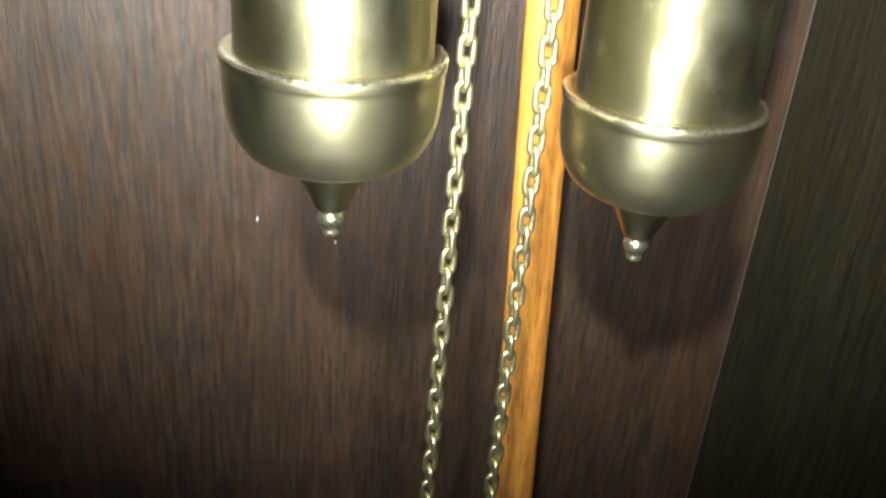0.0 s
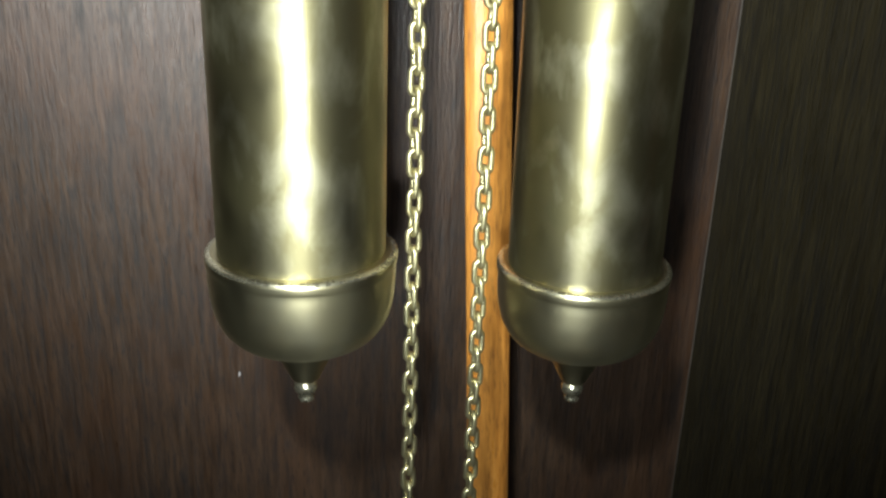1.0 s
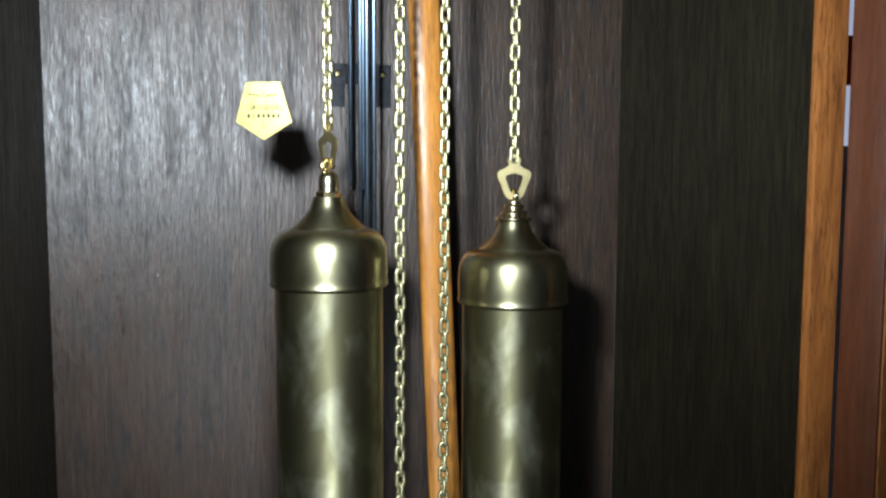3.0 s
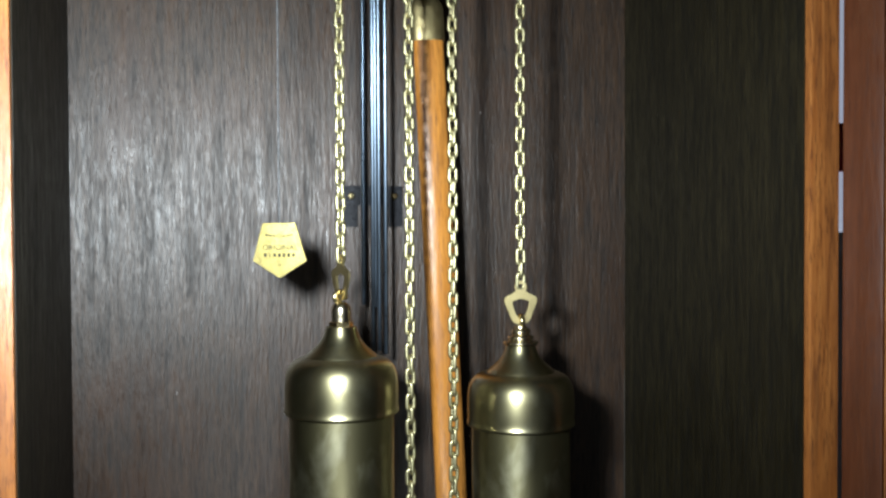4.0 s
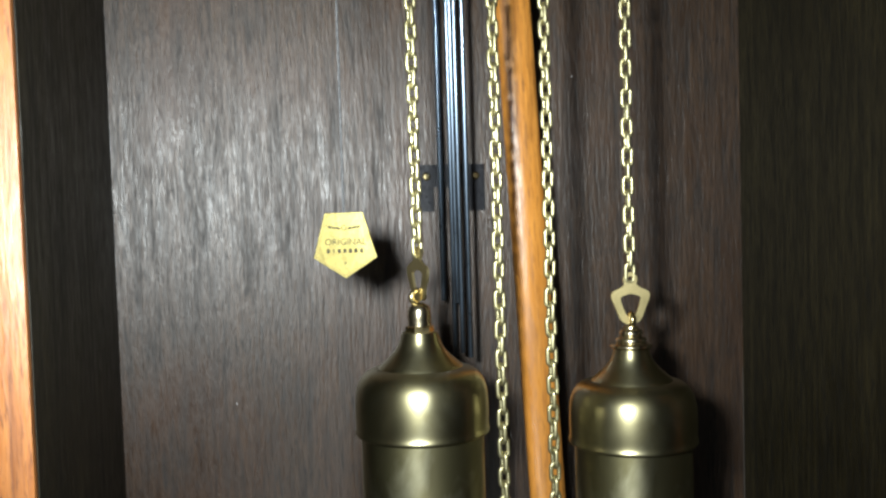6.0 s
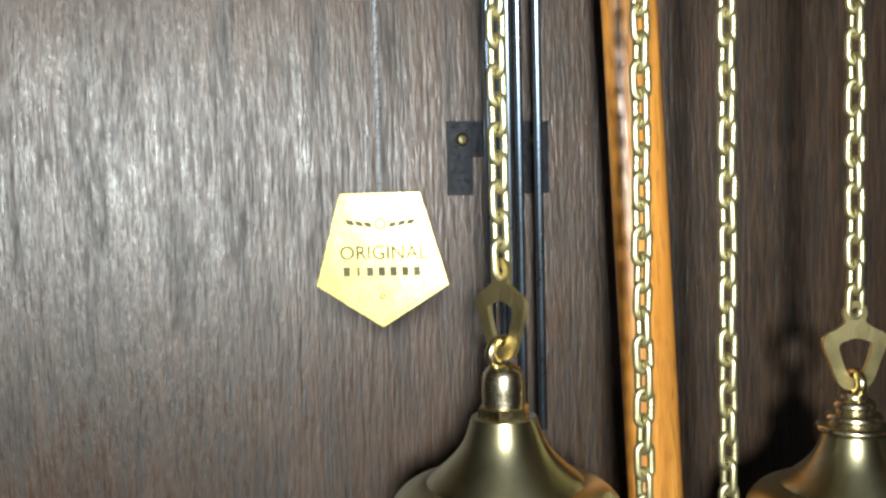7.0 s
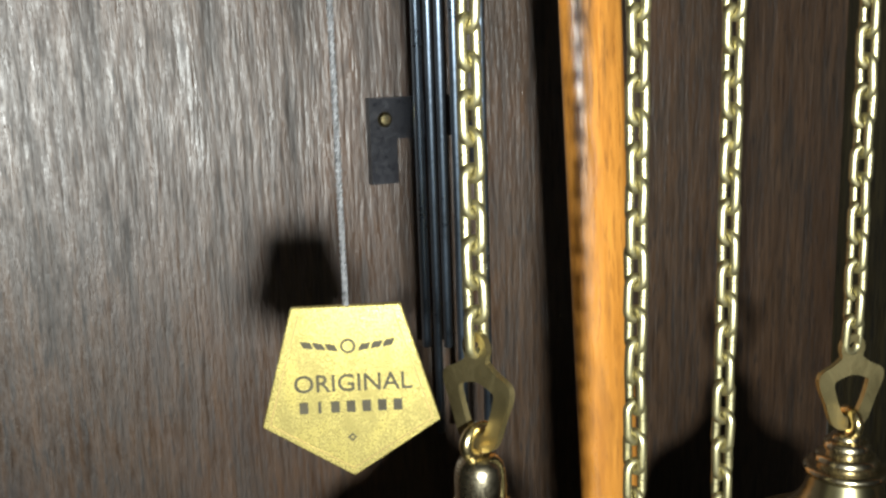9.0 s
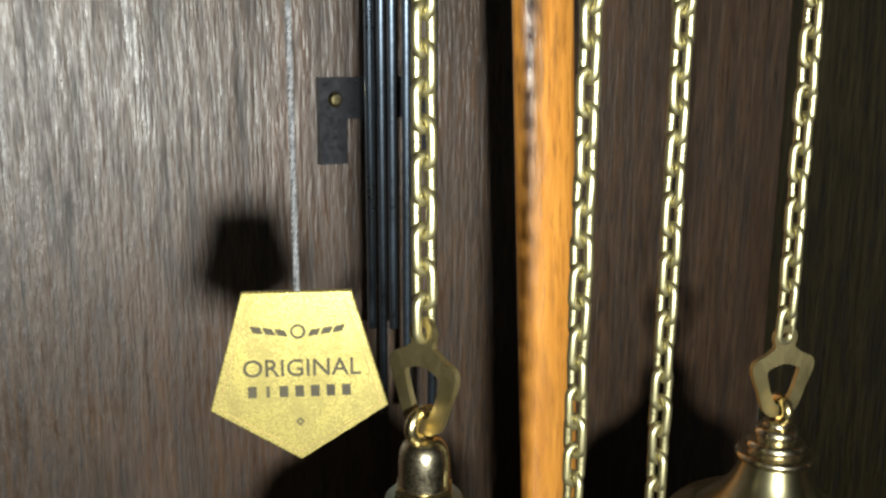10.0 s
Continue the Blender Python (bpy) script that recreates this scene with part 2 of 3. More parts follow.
def tube(path, radius, seg=10, bm=None, closed=False):
    """A round bar along points; radius is one number or one for each point."""
    bm = bm or bmesh.new()
    path = [Vector(p) for p in path]
    n, rings, side = len(path), [], None
    for i, p in enumerate(path):
        a = path[(i - 1) % n] if closed else path[max(i - 1, 0)]
        b = path[(i + 1) % n] if closed else path[min(i + 1, n - 1)]
        d = (b - a).normalized()
        if side is None:
            side = d.orthogonal().normalized()
        side = (side - d * side.dot(d)).normalized()
        up = d.cross(side)
        r = radius[i] if isinstance(radius, (list, tuple)) else radius
        rings.append([bm.verts.new(p + r * (math.cos(2 * math.pi * k / seg) * side + math.sin(2 * math.pi * k / seg) * up)) for k in range(seg)])
    for i in range(n if closed else n - 1):
        a, b = rings[i], rings[(i + 1) % n]
        for k in range(seg):
            bm.faces.new((a[k], a[(k + 1) % seg], b[(k + 1) % seg], b[k]))
    if not closed:
        bm.faces.new(rings[0][::-1])
        bm.faces.new(rings[-1])
    return bm


def slab(outline, holes=(), depth=0.001, bevel=0.0, bm=None):
    """A flat plate in the xz plane, its front at y = -depth / 2, with holes through it."""
    bm = bm or bmesh.new()
    loops = []
    for pts in (outline, *holes):
        vs = [bm.verts.new((x, -depth / 2, z)) for x, z in pts]
        loops.append([bm.edges.new((vs[i], vs[(i + 1) % len(vs)])) for i in range(len(vs))])
    faces = bmesh.ops.triangle_fill(bm, use_beauty=True, use_dissolve=False, edges=[e for l in loops for e in l])["geom"]
    faces = [f for f in faces if isinstance(f, bmesh.types.BMFace)]
    ext = bmesh.ops.extrude_face_region(bm, geom=faces)["geom"]
    for v in ext:
        if isinstance(v, bmesh.types.BMVert):
            v.co.y += depth
    return bm


def arc(cx, cz, r, a0, a1, n=12):
    return [(cx + r * math.cos(radians(a0 + (a1 - a0) * k / n)), cz + r * math.sin(radians(a0 + (a1 - a0) * k / n))) for k in range(n + 1)]


def lettering(body, size, depth=0.00008, bold=0.0):
    """Letters of the built-in font as a mesh in the xz plane, centred."""
    cu = bpy.data.curves.new("letters", "FONT")
    cu.body, cu.size, cu.align_x, cu.align_y = body, size, "CENTER", "CENTER"
    cu.extrude, cu.resolution_u, cu.offset = depth, 4, bold
    ob = new("letters", cu)
    me = bpy.data.meshes.new_from_object(ob.evaluated_get(bpy.context.evaluated_depsgraph_get()))
    bpy.data.objects.remove(ob)
    me.transform(Matrix.Rotation(radians(90), 4, "X"))
    return me


# ---- the clock case ----
X0, X1 = -0.1722, 0.1600      # inner faces of the sides at the back
F0, F1 = -0.1755, 0.1528      # and at the front
YL, YR = -0.1740, -0.1860     # fronts of the two edge strips
YF = -0.180
Z0, Z1 = 0.40, 1.86
SIDE = 0.0165


def side_board(back_in, front_in, back_out, front_out, y_front):
    """An upright side that leans slightly in or out towards the front."""
    bm = box(0, 1, y_front, -0.0002, Z0, Z1)
    for v in bm.verts:
        back = v.co.y > y_front / 2
        v.co.x = (back_in if back else front_in) if v.co.x < 0.5 else (back_out if back else front_out)
    return bm


case = thing("clock_case", (0, 0, 0.0), 0, "tall dark oak clock case standing open in the room", "clock case")
part("back_panel", box(X0 - SIDE, X1 + SIDE, 0.0, 0.008, Z0, Z1), M_PANEL, case, "dark brown oak veneer back panel with open grain", smooth=False)
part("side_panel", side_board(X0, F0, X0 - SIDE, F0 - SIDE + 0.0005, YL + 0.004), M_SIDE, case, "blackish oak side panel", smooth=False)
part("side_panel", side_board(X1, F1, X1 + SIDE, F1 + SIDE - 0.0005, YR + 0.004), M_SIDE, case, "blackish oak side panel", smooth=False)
part("edge_strip", box(F0 - SIDE, F0 - 0.0002, YL - 0.001, YL + 0.0038, Z0, Z1, 0.0008), M_EDGE, case, "light orange oak front edge")
part("edge_strip", box(F1 + 0.0002, F1 + 0.0153, YR - 0.001, YR + 0.0038, Z0, Z1, 0.0008), M_EDGE, case, "light orange oak front edge")
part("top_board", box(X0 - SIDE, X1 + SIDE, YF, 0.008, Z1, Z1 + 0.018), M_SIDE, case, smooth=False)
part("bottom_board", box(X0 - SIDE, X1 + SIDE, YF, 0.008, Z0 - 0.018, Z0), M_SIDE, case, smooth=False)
part("plinth", box(X0 - SIDE - 0.01, X1 + SIDE + 0.01, YF - 0.01, 0.008, 0.0, Z0 - 0.018, 0.003), M_DOOR, case)

# ---- room shell ----
tagged(part("wall_back", box(-2.5, 2.5, 0.50, 0.62, 0.0, 2.5), M_WALL, smooth=False), "plain white painted room wall", "wall", kind="structure")
tagged(part("wall_front", box(-2.5, 2.5, -2.36, -2.2, 0.0, 2.5), M_WALL, smooth=False), "plain white painted room wall", "wall", kind="structure")
tagged(part("wall_left", box(-2.62, -2.5, -2.36, 0.62, 0.0, 2.5), M_WALL, smooth=False), "plain white painted room wall", "wall", kind="structure")
tagged(part("wall_right", box(2.5, 2.62, -2.36, 0.62, 0.0, 2.5), M_WALL, smooth=False), "plain white painted room wall", "wall", kind="structure")
tagged(part("floor", box(-2.62, 2.62, -2.36, 0.62, -0.1, 0.0), M_FLOOR, smooth=False), "brown wooden room floor", "floor", kind="structure")
tagged(part("ceiling", box(-2.62, 2.62, -2.36, 0.62, 2.5, 2.6), M_WALL, smooth=False), "plain white ceiling", "ceiling", kind="structure")

# ---- weights ----
WY = -0.108
SHELL = [(0.0, 0.0), (0.0018, 0.0002), (0.0026, 0.0012), (0.0024, 0.0026), (0.0030, 0.0034), (0.0037, 0.0048), (0.0036, 0.0064), (0.0028, 0.0076)]
CONE = [(0.0028, 0.0074), (0.0042, 0.0084), (0.0056, 0.0112), (0.0076, 0.0152), (0.0098, 0.0190), (0.0106, 0.0204)]
BOWL = [(0.0104, 0.0204), (0.0114, 0.0207), (0.0122, 0.0214), (0.0168, 0.0226), (0.0220, 0.0256), (0.0254, 0.0308), (0.0269, 0.0370), (0.0274, 0.0430), (0.0275, 0.0470), (0.0278, 0.0484), (0.0278, 0.0503), (0.0262, 0.0513), (0.0244, 0.0513)]
TUBE = [(0.0244, 0.0500), (0.0244, 0.0700), (0.0244, 0.1300), (0.0244, 0.1900), (0.0244, 0.2070)]
CAP = [(0.0244, 0.2056), (0.0262, 0.2056), (0.0268, 0.2066), (0.0264, 0.2088), (0.0265, 0.2150), (0.0262, 0.2215), (0.0250, 0.2262), (0.0225, 0.2295), (0.0190, 0.2312), (0.0165, 0.2318)]
OGEE = [(0.0170, 0.2316), (0.0160, 0.2327), (0.0130, 0.2353), (0.0104, 0.2380), (0.0086, 0.2408), (0.0076, 0.2436), (0.0070, 0.2456), (0.0, 0.2456)]


def weight(name, at, stepped, turn):
    w = thing(name, at, 0, "hanging antique brass clock weight, tarnished and smudged", "clock weight", "clock weights")
    part("finial", lathe(smooth_profile(SHELL, 3), 24), M_RIM, w, "small turned brass finial")
    part("cone", lathe(smooth_profile(CONE, 3), 32), M_LIT_BRASS, w)
    part("bowl", lathe(smooth_profile(BOWL, 4), 64), M_LIT_BRASS, w, "rounded brass bottom cup with a rolled rim", sharp=60)
    part("shell", lathe(TUBE, 64), M_WEIGHT, w, "smooth brass tube with cloudy tarnish")
    part("cap", lathe(smooth_profile(CAP, 4), 64), M_SHADED_BRASS, w, "domed brass top cap", sharp=60)
    part("shoulder", lathe(smooth_profile(OGEE[:-2], 4) + OGEE[-2:], 48), M_SHADED_BRASS, w)
    part("rim", lathe([(0.0263, 0.0513), (0.0272, 0.0513), (0.0278, 0.0509), (0.0280, 0.0504), (0.0277, 0.0502)], 64), M_RIM, w, "pale worn rolled rim")
    if stepped:
        neck = [(0.0082, 0.2450), (0.0088, 0.2462), (0.0082, 0.2474), (0.0060, 0.2480), (0.0066, 0.2492), (0.0060, 0.2506), (0.0044, 0.2514), (0.0050, 0.2526), (0.0044, 0.2542), (0.0032, 0.2550), (0.0028, 0.2562), (0.0, 0.2564)]
        part("collar", lathe(smooth_profile([(r, 0.2450 + 0.84 * (z - 0.2450)) for r, z in neck], 3), 32), M_NICKEL, w, "stacked turned brass collar")
        top = 0.2544
    else:
        part("hex_nut", lathe([(0.0, 0.2452), (0.0058, 0.2452), (0.0058, 0.2476), (0.0052, 0.2480), (0.0, 0.2480)], 6), M_HOOK, w, "six-sided brass nut", smooth=False)
        dome = [(0.0046, 0.2478), (0.0046, 0.2500), (0.0046, 0.2525), (0.0042, 0.2550), (0.0030, 0.2566), (0.0014, 0.2572), (0.0, 0.2573)]
        part("dome_nut", lathe(smooth_profile(dome, 3), 32), M_NICKEL, w, "bright domed nut")
        top = 0.2568
    # a thick bent hook that closes round the foot of the hanger plate
    run = [(0.0, -0.0012), (-0.0010, 0.0000), (-0.0026, 0.0010), (-0.0032, 0.0028), (-0.0022, 0.0046), (0.0, 0.0052), (0.0020, 0.0044), (0.0026, 0.0026), (0.0018, 0.0014)]
    pts = smooth_profile([(x, 0.0, top + z) for x, z in run], 4)
    thick = [0.0013 - 0.0004 * (k / len(pts)) ** 2 for k in range(len(pts))]
    part("hook", tube(pts, thick, 12), M_HOOK, w, "bent brass hook", pose(0, 0, 0, 0, 0, turn))
    return w, top


W1, W2 = (-0.045, WY, 1.100), (0.045, WY, 1.0884)
w1, top1 = weight("clock_weight", W1, False, 18)
w2, top2 = weight("clock_weight", W2, True, 80)


def hanger(at, rz):
    """A brass eye plate: a small ring above a rounded triangle with an opening; its small hole is the origin."""
    outer = arc(0, 0, 0.0030, -30, 210, 14) + smooth_profile([(-0.0026, -0.0022), (-0.0046, -0.0036), (-0.0077, -0.0052), (-0.0080, -0.0078), (-0.0062, -0.0122), (-0.0046, -0.0164), (-0.0026, -0.0182), (0.0, -0.0186),
              (0.0026, -0.0182), (0.0046, -0.0164), (0.0062, -0.0122), (0.0080, -0.0078), (0.0077, -0.0052), (0.0046, -0.0036), (0.0026, -0.0022)], 3)
    inner = smooth_profile([(-0.0036, -0.0070), (0.0, -0.0060), (0.0036, -0.0070), (0.0042, -0.0084), (0.0022, -0.0142), (0.0, -0.0158), (-0.0022, -0.0142), (-0.0042, -0.0084), (-0.0036, -0.0070)], 3)[:-1]
    hole = arc(0, 0, 0.0014, 0, 330, 11)
    h = thing("weight_hanger", at, rz, "flat brass hanger plate hooked between chain and weight", "hanger", "weight hangers")
    part("plate", slab(outer, (inner, hole), 0.0012), M_HANGER, h, "", sharp=30)
    return h


H1, H2 = (-0.045, WY, 1.3764), (0.045, WY, 1.3622)
hanger(H1, -72)
hanger(H2, -10)

# ---- chains ----
PITCH, WIRE = 0.00605, 0.00092


def link_mesh():
    """One oval chain link in the xz plane."""
    half, r = PITCH / 2 + WIRE, 0.00176
    t = half - r
    path = [(r, 0, 0.00005), (r, 0, t * 0.6)]
    path += [(r * math.cos(math.pi * k / 8), 0, t + r * math.sin(math.pi * k / 8)) for k in range(9)]
    path += [(r * math.cos(math.pi + math.pi * k / 8), 0, -t + r * math.sin(math.pi + math.pi * k / 8)) for k in range(9)]
    path += [(r, 0, -t * 0.6), (r, 0, -0.00005)]
    return finish(tube(path, WIRE, 8), "link", M_CHAIN, True, 80)


LINK = link_mesh()


def chain(at, z_low, z_high, facing, label):
    c = thing("chain", (at[0], at[1], z_low), 0, label, "chain", "clock chains")
    n = int(round((z_high - z_low) / PITCH))
    rng = random.Random(int(1000 * (at[0] + 1)))
    for k in range(n):
        a = facing + (90 if k % 2 else 0) + rng.uniform(-7, 7)
        part("link", LINK, M_CHAIN, c, "", pose(rng.uniform(-0.0001, 0.0001), 0, (k + 0.5) * PITCH, rng.uniform(-2, 2), rng.uniform(-2, 2), a))
    return c


TOP = 1.572
chain((-0.045, WY), 1.3764 - 0.0002, TOP, 18, "brass oval-link chain carrying a clock weight")
chain((0.045, WY), 1.3622 - 0.0002, TOP, -10, "brass oval-link chain carrying a clock weight")
chain((-0.0117, WY), 0.93, TOP, 8, "free-hanging brass oval-link chain end")
chain((0.0100, WY), 0.93, TOP, 2, "free-hanging brass oval-link chain end")

# ---- the brass tag on its cord ----
TAG = (-0.0764, -0.133, 1.3938)
tag = thing("pull_tag", TAG, 0, "five-sided gold-coloured brass tag hanging on a cord", "tag")
tag.matrix_world = pose(*TAG, 0, 0, -22) @ pose(0, 0, 0, 2.0, 0, 0)
shape = [(-0.0071, 0.0), (0.0071, 0.0), (0.0118, -0.0163), (0.0, -0.0238), (-0.0118, -0.0163)]
bm = slab(shape, (), 0.0010)
bmesh.ops.bevel(bm, geom=[e for e in bm.edges], offset=0.00012, segments=1, affect="EDGES")
part("plate", bm, M_TAG, tag, "", sharp=20)
FACE = -0.00055
part("lettering", lettering("ORIGINAL", 0.0034, 0.00008, 0.00002), M_ENGRAVED, tag, "engraved black capital letters", pose(0.0004, FACE, -0.0106), smooth=False).data.materials.append(M_ENGRAVED)
for k in range(7):
    x, wd = -0.0062 + 0.00207 * k, 0.0004 if k == 1 else 0.00115
    part("maker_bar", box(x - wd / 2, x + wd / 2, FACE - 0.00006, FACE + 0.0001, -0.0146, -0.0130), M_ENGRAVED, tag, "", smooth=False)
for sx in (-1, 1):
    for k in range(3):
        x0, z0 = 0.0013 + 0.0016 * k, -0.0061 + 0.00022 * k
        feather = [(sx * x0, z0), (sx * (x0 + 0.0013), z0 + 0.0002), (sx * (x0 + 0.0017), z0 + 0.0011), (sx * (x0 + 0.0004), z0 + 0.0009)]
        part("emblem_feather", slab(feather, (), 0.00012), M_ENGRAVED, tag, "plain slanted wing mark", pose(0, FACE, 0), smooth=False)
part("emblem_disc", slab(arc(0, -0.0054, 0.0010, 0, 345, 23), (arc(0, -0.0054, 0.0007, 0, 330, 11),), 0.00012), M_ENGRAVED, tag, "", pose(0, FACE, 0), smooth=False)
part("rhombus_mark", slab([(0, 0.0006), (0.0006, 0), (0, -0.0006), (-0.0006, 0)], ([(0, 0.0003), (0.0003, 0), (0, -0.0003), (-0.0003, 0)],), 0.00012), M_ENGRAVED, tag, "", pose(0, FACE, -0.0182), smooth=False)

rim_out = [(-0.0062, -0.0010), (-0.0108, -0.0160), (0.0, -0.0227), (0.0108, -0.0160), (0.0062, -0.0010)]
for p, q in zip(rim_out, rim_out[1:]):
    d = (Vector(q) - Vector(p)).normalized() * 0.00008
    part("border_line", slab([(p[0] - d.y, p[1] + d.x), (q[0] - d.y, q[1] + d.x), (q[0] + d.y, q[1] - d.x), (p[0] + d.y, p[1] - d.x)], (), 0.00006), M_TARNISH, tag, "faint engraved border line", pose(0, FACE + 0.00003, 0), smooth=False)

# the twisted cord
cord = thing("hanging_cord", (TAG[0], TAG[1], TAG[2]), 0, "thin grey twisted cord hanging down from the movement", "hanging cord")
for s in range(2):
    pts = []
    for k in range(0, 421):
        z, a = 0.19 * k / 420, 2 * math.pi * (k / 420 * 110 + s / 2)
        pts.append((0.00018 * math.cos(a), 0.00018 * math.sin(a), z - 0.0006))
    part("strand", tube(pts, 0.00030, 6), M_CORD, cord)

# ---- chime rods and their block ----
rods = thing("chime_rods", (0, 0, 0), 0, "blued steel chime rods hanging in front of the back panel", "chime rods")
for x, y, zb in ((-0.0150, -0.0175, 1.348), (-0.0075, -0.0085, 1.318), (-0.0073, -0.0150, 1.346), (-0.0073, -0.0240, 1.322), (-0.0068, -0.0380, 1.322)):
    part("rod", tube([(x, y, zb), (x, y, zb + 0.0004), (x, y, 1.66)], [0.0010, 0.00125, 0.00125], 12), M_ROD, rods)

bracket = thing("rod_stop", (-0.006, 0, 1.405), 0, "small black metal stop screwed to the back panel", "bracket")
part("plate", slab([(-0.0175, 0.0115), (0.0175, 0.0115), (0.0175, -0.0125), (0.0095, -0.0125), (0.0095, 0.0), (-0.0095, 0.0), (-0.0095, -0.0125), (-0.0175, -0.0125)], (), 0.003), M_IRON, bracket, "", pose(0, -0.0015, 0), smooth=False)
for sx in (-1, 1):
    part("screw", lathe([(0.0, -0.0012), (0.0014, -0.0010), (0.0022, 0.0)], 14, "y"), M_HOOK, bracket, "", pose(sx * 0.013, -0.003, 0.0055))

# ---- pendulum ----
PEND = (0.0182, -0.050, 1.420)
pend = thing("pendulum", PEND, 0, "varnished orange wooden pendulum rod hanging at a slight swing", "pendulum")
pend.matrix_world = pose(*PEND, 0, -2.75, 0)
prof = []
for z, w in ((-0.62, 0.0090), (-0.3, 0.0090), (0.05, 0.0087), (0.075, 0.0085)):
    prof.append((z, w))
bm = bmesh.new()
rings = []
for z, w in prof:
    rings.append([bm.verts.new((w * math.cos(2 * math.pi * k / 28), 0.0045 * math.sin(2 * math.pi * k / 28), z)) for k in range(28)])
for a, b in zip(rings, rings[1:]):
    for k in range(28):
        bm.faces.new((a[k], a[(k + 1) % 28], b[(k + 1) % 28], b[k]))
bm.faces.new(rings[0][::-1])
bm.faces.new(rings[-1])
part("wooden_rod", bm, M_PEND, pend)
bm = bmesh.new()
rings = []
for z, w, dpt in ((0.073, 0.0092, 0.0050), (0.0735, 0.0094, 0.0052), (0.0900, 0.0092, 0.0051), (0.0930, 0.0086, 0.0046), (0.0965, 0.0062, 0.0034), (0.0975, 0.0052, 0.0026)):
    rings.append([bm.verts.new((w * math.cos(2 * math.pi * k / 28), dpt * math.sin(2 * math.pi * k / 28), z)) for k in range(28)])
for a, b in zip(rings, rings[1:]):
    for k in range(28):
        bm.faces.new((a[k], a[(k + 1) % 28], b[(k + 1) % 28], b[k]))
bm.faces.new(rings[0][::-1])
bm.faces.new(rings[-1])
part("ferrule", bm, M_HANGER, pend, "brass top ferrule")
part("hook_plate", slab([(-0.0048, 0.0965), (0.0048, 0.0965), (0.0048, 0.150), (-0.0048, 0.150), (-0.0048, 0.1270), (-0.0022, 0.1255), (-0.0022, 0.1165), (-0.0048, 0.1150)], (), 0.0022), M_HANGER, pend, "flat brass suspension strip")

# ---- dial and movement ----
DC = (0.0, -0.153, 1.6365)
dial = thing("clock_dial", DC, 0, "round silvery clock dial in a polished brass bezel", "clock dial")
part("face", lathe([(0.0, 0.0), (0.1196, 0.0), (0.1196, 0.002), (0.0, 0.002)], 96, "y"), M_DIAL, dial, "satin silvery dial face", smooth=False)
part("bezel", lathe(smooth_profile([(0.1178, 0.0012), (0.1186, -0.0012), (0.1206, -0.0030), (0.1232, -0.0034), (0.1272, -0.0028), (0.1298, -0.0008), (0.1306, 0.0012), (0.1306, 0.0075), (0.1306, 0.0175)], 4), 160, "y"), M_BEZEL, dial, "polished brass ring", sharp=70)
part("bezel_lip", lathe([(0.1288, -0.0030), (0.1299, -0.0034), (0.1311, -0.0030), (0.1313, -0.0018), (0.1304, -0.0006)], 160, "y"), M_BEZEL, dial)


def at_dial(r, minute):
    a = radians(90 - 6 * minute)
    return r * math.cos(a), r * math.sin(a)


for k in range(60):
    if k % 5:
        x, z = at_dial(0.1115, k)
        part("minute_dot", lathe([(0.0, -0.0003), (0.0013, -0.0002), (0.0014, 0.0)], 12, "y"), M_INK, dial, "", pose(x, -0.0001, z))
for hour, text in ((4, "16"), (5, "17"), (6, "18"), (7, "19"), (8, "20")):
    x, z = at_dial(0.1115, hour * 5)
    flip = -6 * hour * 5 + 180
    part("small_numeral", lettering(text, 0.0070, 0.00008, 0.00016), M_INK, dial, "", pose(x, -0.0003, z, 0, 0, 0) @ pose(0, 0, 0, 0, -(flip), 0), smooth=False).data.materials.append(M_INK)


def ribbon(points, n=6):
    """A flat pen stroke through (x, z, half width, nib angle) points."""
    bm = bmesh.new()
    run = smooth_profile([(p[0], p[1], p[2] * 1.25 + (0.0008 if p[2] > 0.0012 else 0.0)) for p in points], n)
    sides = []
    for i, (x, z, w) in enumerate(run):
        a, b = run[max(i - 1, 0)], run[min(i + 1, len(run) - 1)]
        d = Vector((b[0] - a[0], b[1] - a[1], 0)).normalized()
        sides.append((bm.verts.new((x - d.y * w, -0.0002, z + d.x * w)), bm.verts.new((x + d.y * w, -0.0002, z - d.x * w))))
    for (a, b), (c, d) in zip(sides, sides[1:]):
        bm.faces.new((a, b, d, c))
    ext = bmesh.ops.extrude_face_region(bm, geom=list(bm.faces))["geom"]
    for v in ext:
        if isinstance(v, bmesh.types.BMVert):
            v.co.y += 0.0003
    return bm


def join(a, b):
    me = bpy.data.meshes.new("tmp")
    b.to_mesh(me)
    a.from_mesh(me)
    bpy.data.meshes.remove(me)
    b.free()
    return a


U = 0.001
six = ribbon([(7.2 * U, 7.4 * U, 1.0 * U), (6.0 * U, 10.6 * U, 0.7 * U), (1.5 * U, 12.2 * U, 0.35 * U), (-4.5 * U, 9.6 * U, 0.7 * U), (-8.0 * U, 4.0 * U, 1.5 * U), (-9.0 * U, -1.5 * U, 1.9 * U), (-7.6 * U, -7.4 * U, 1.5 * U),
              (-3.4 * U, -11.4 * U, 0.6 * U), (1.0 * U, -12.2 * U, 0.4 * U), (6.0 * U, -10.0 * U, 1.0 * U), (8.8 * U, -5.0 * U, 1.8 * U), (8.2 * U, 0.0, 1.6 * U), (4.5 * U, 3.6 * U, 0.6 * U), (0.5 * U, 4.0 * U, 0.35 * U), (-2.8 * U, 1.8 * U, 0.4 * U), (-3.4 * U, -1.6 * U, 0.5 * U)])
x, z = at_dial(0.096, 30)
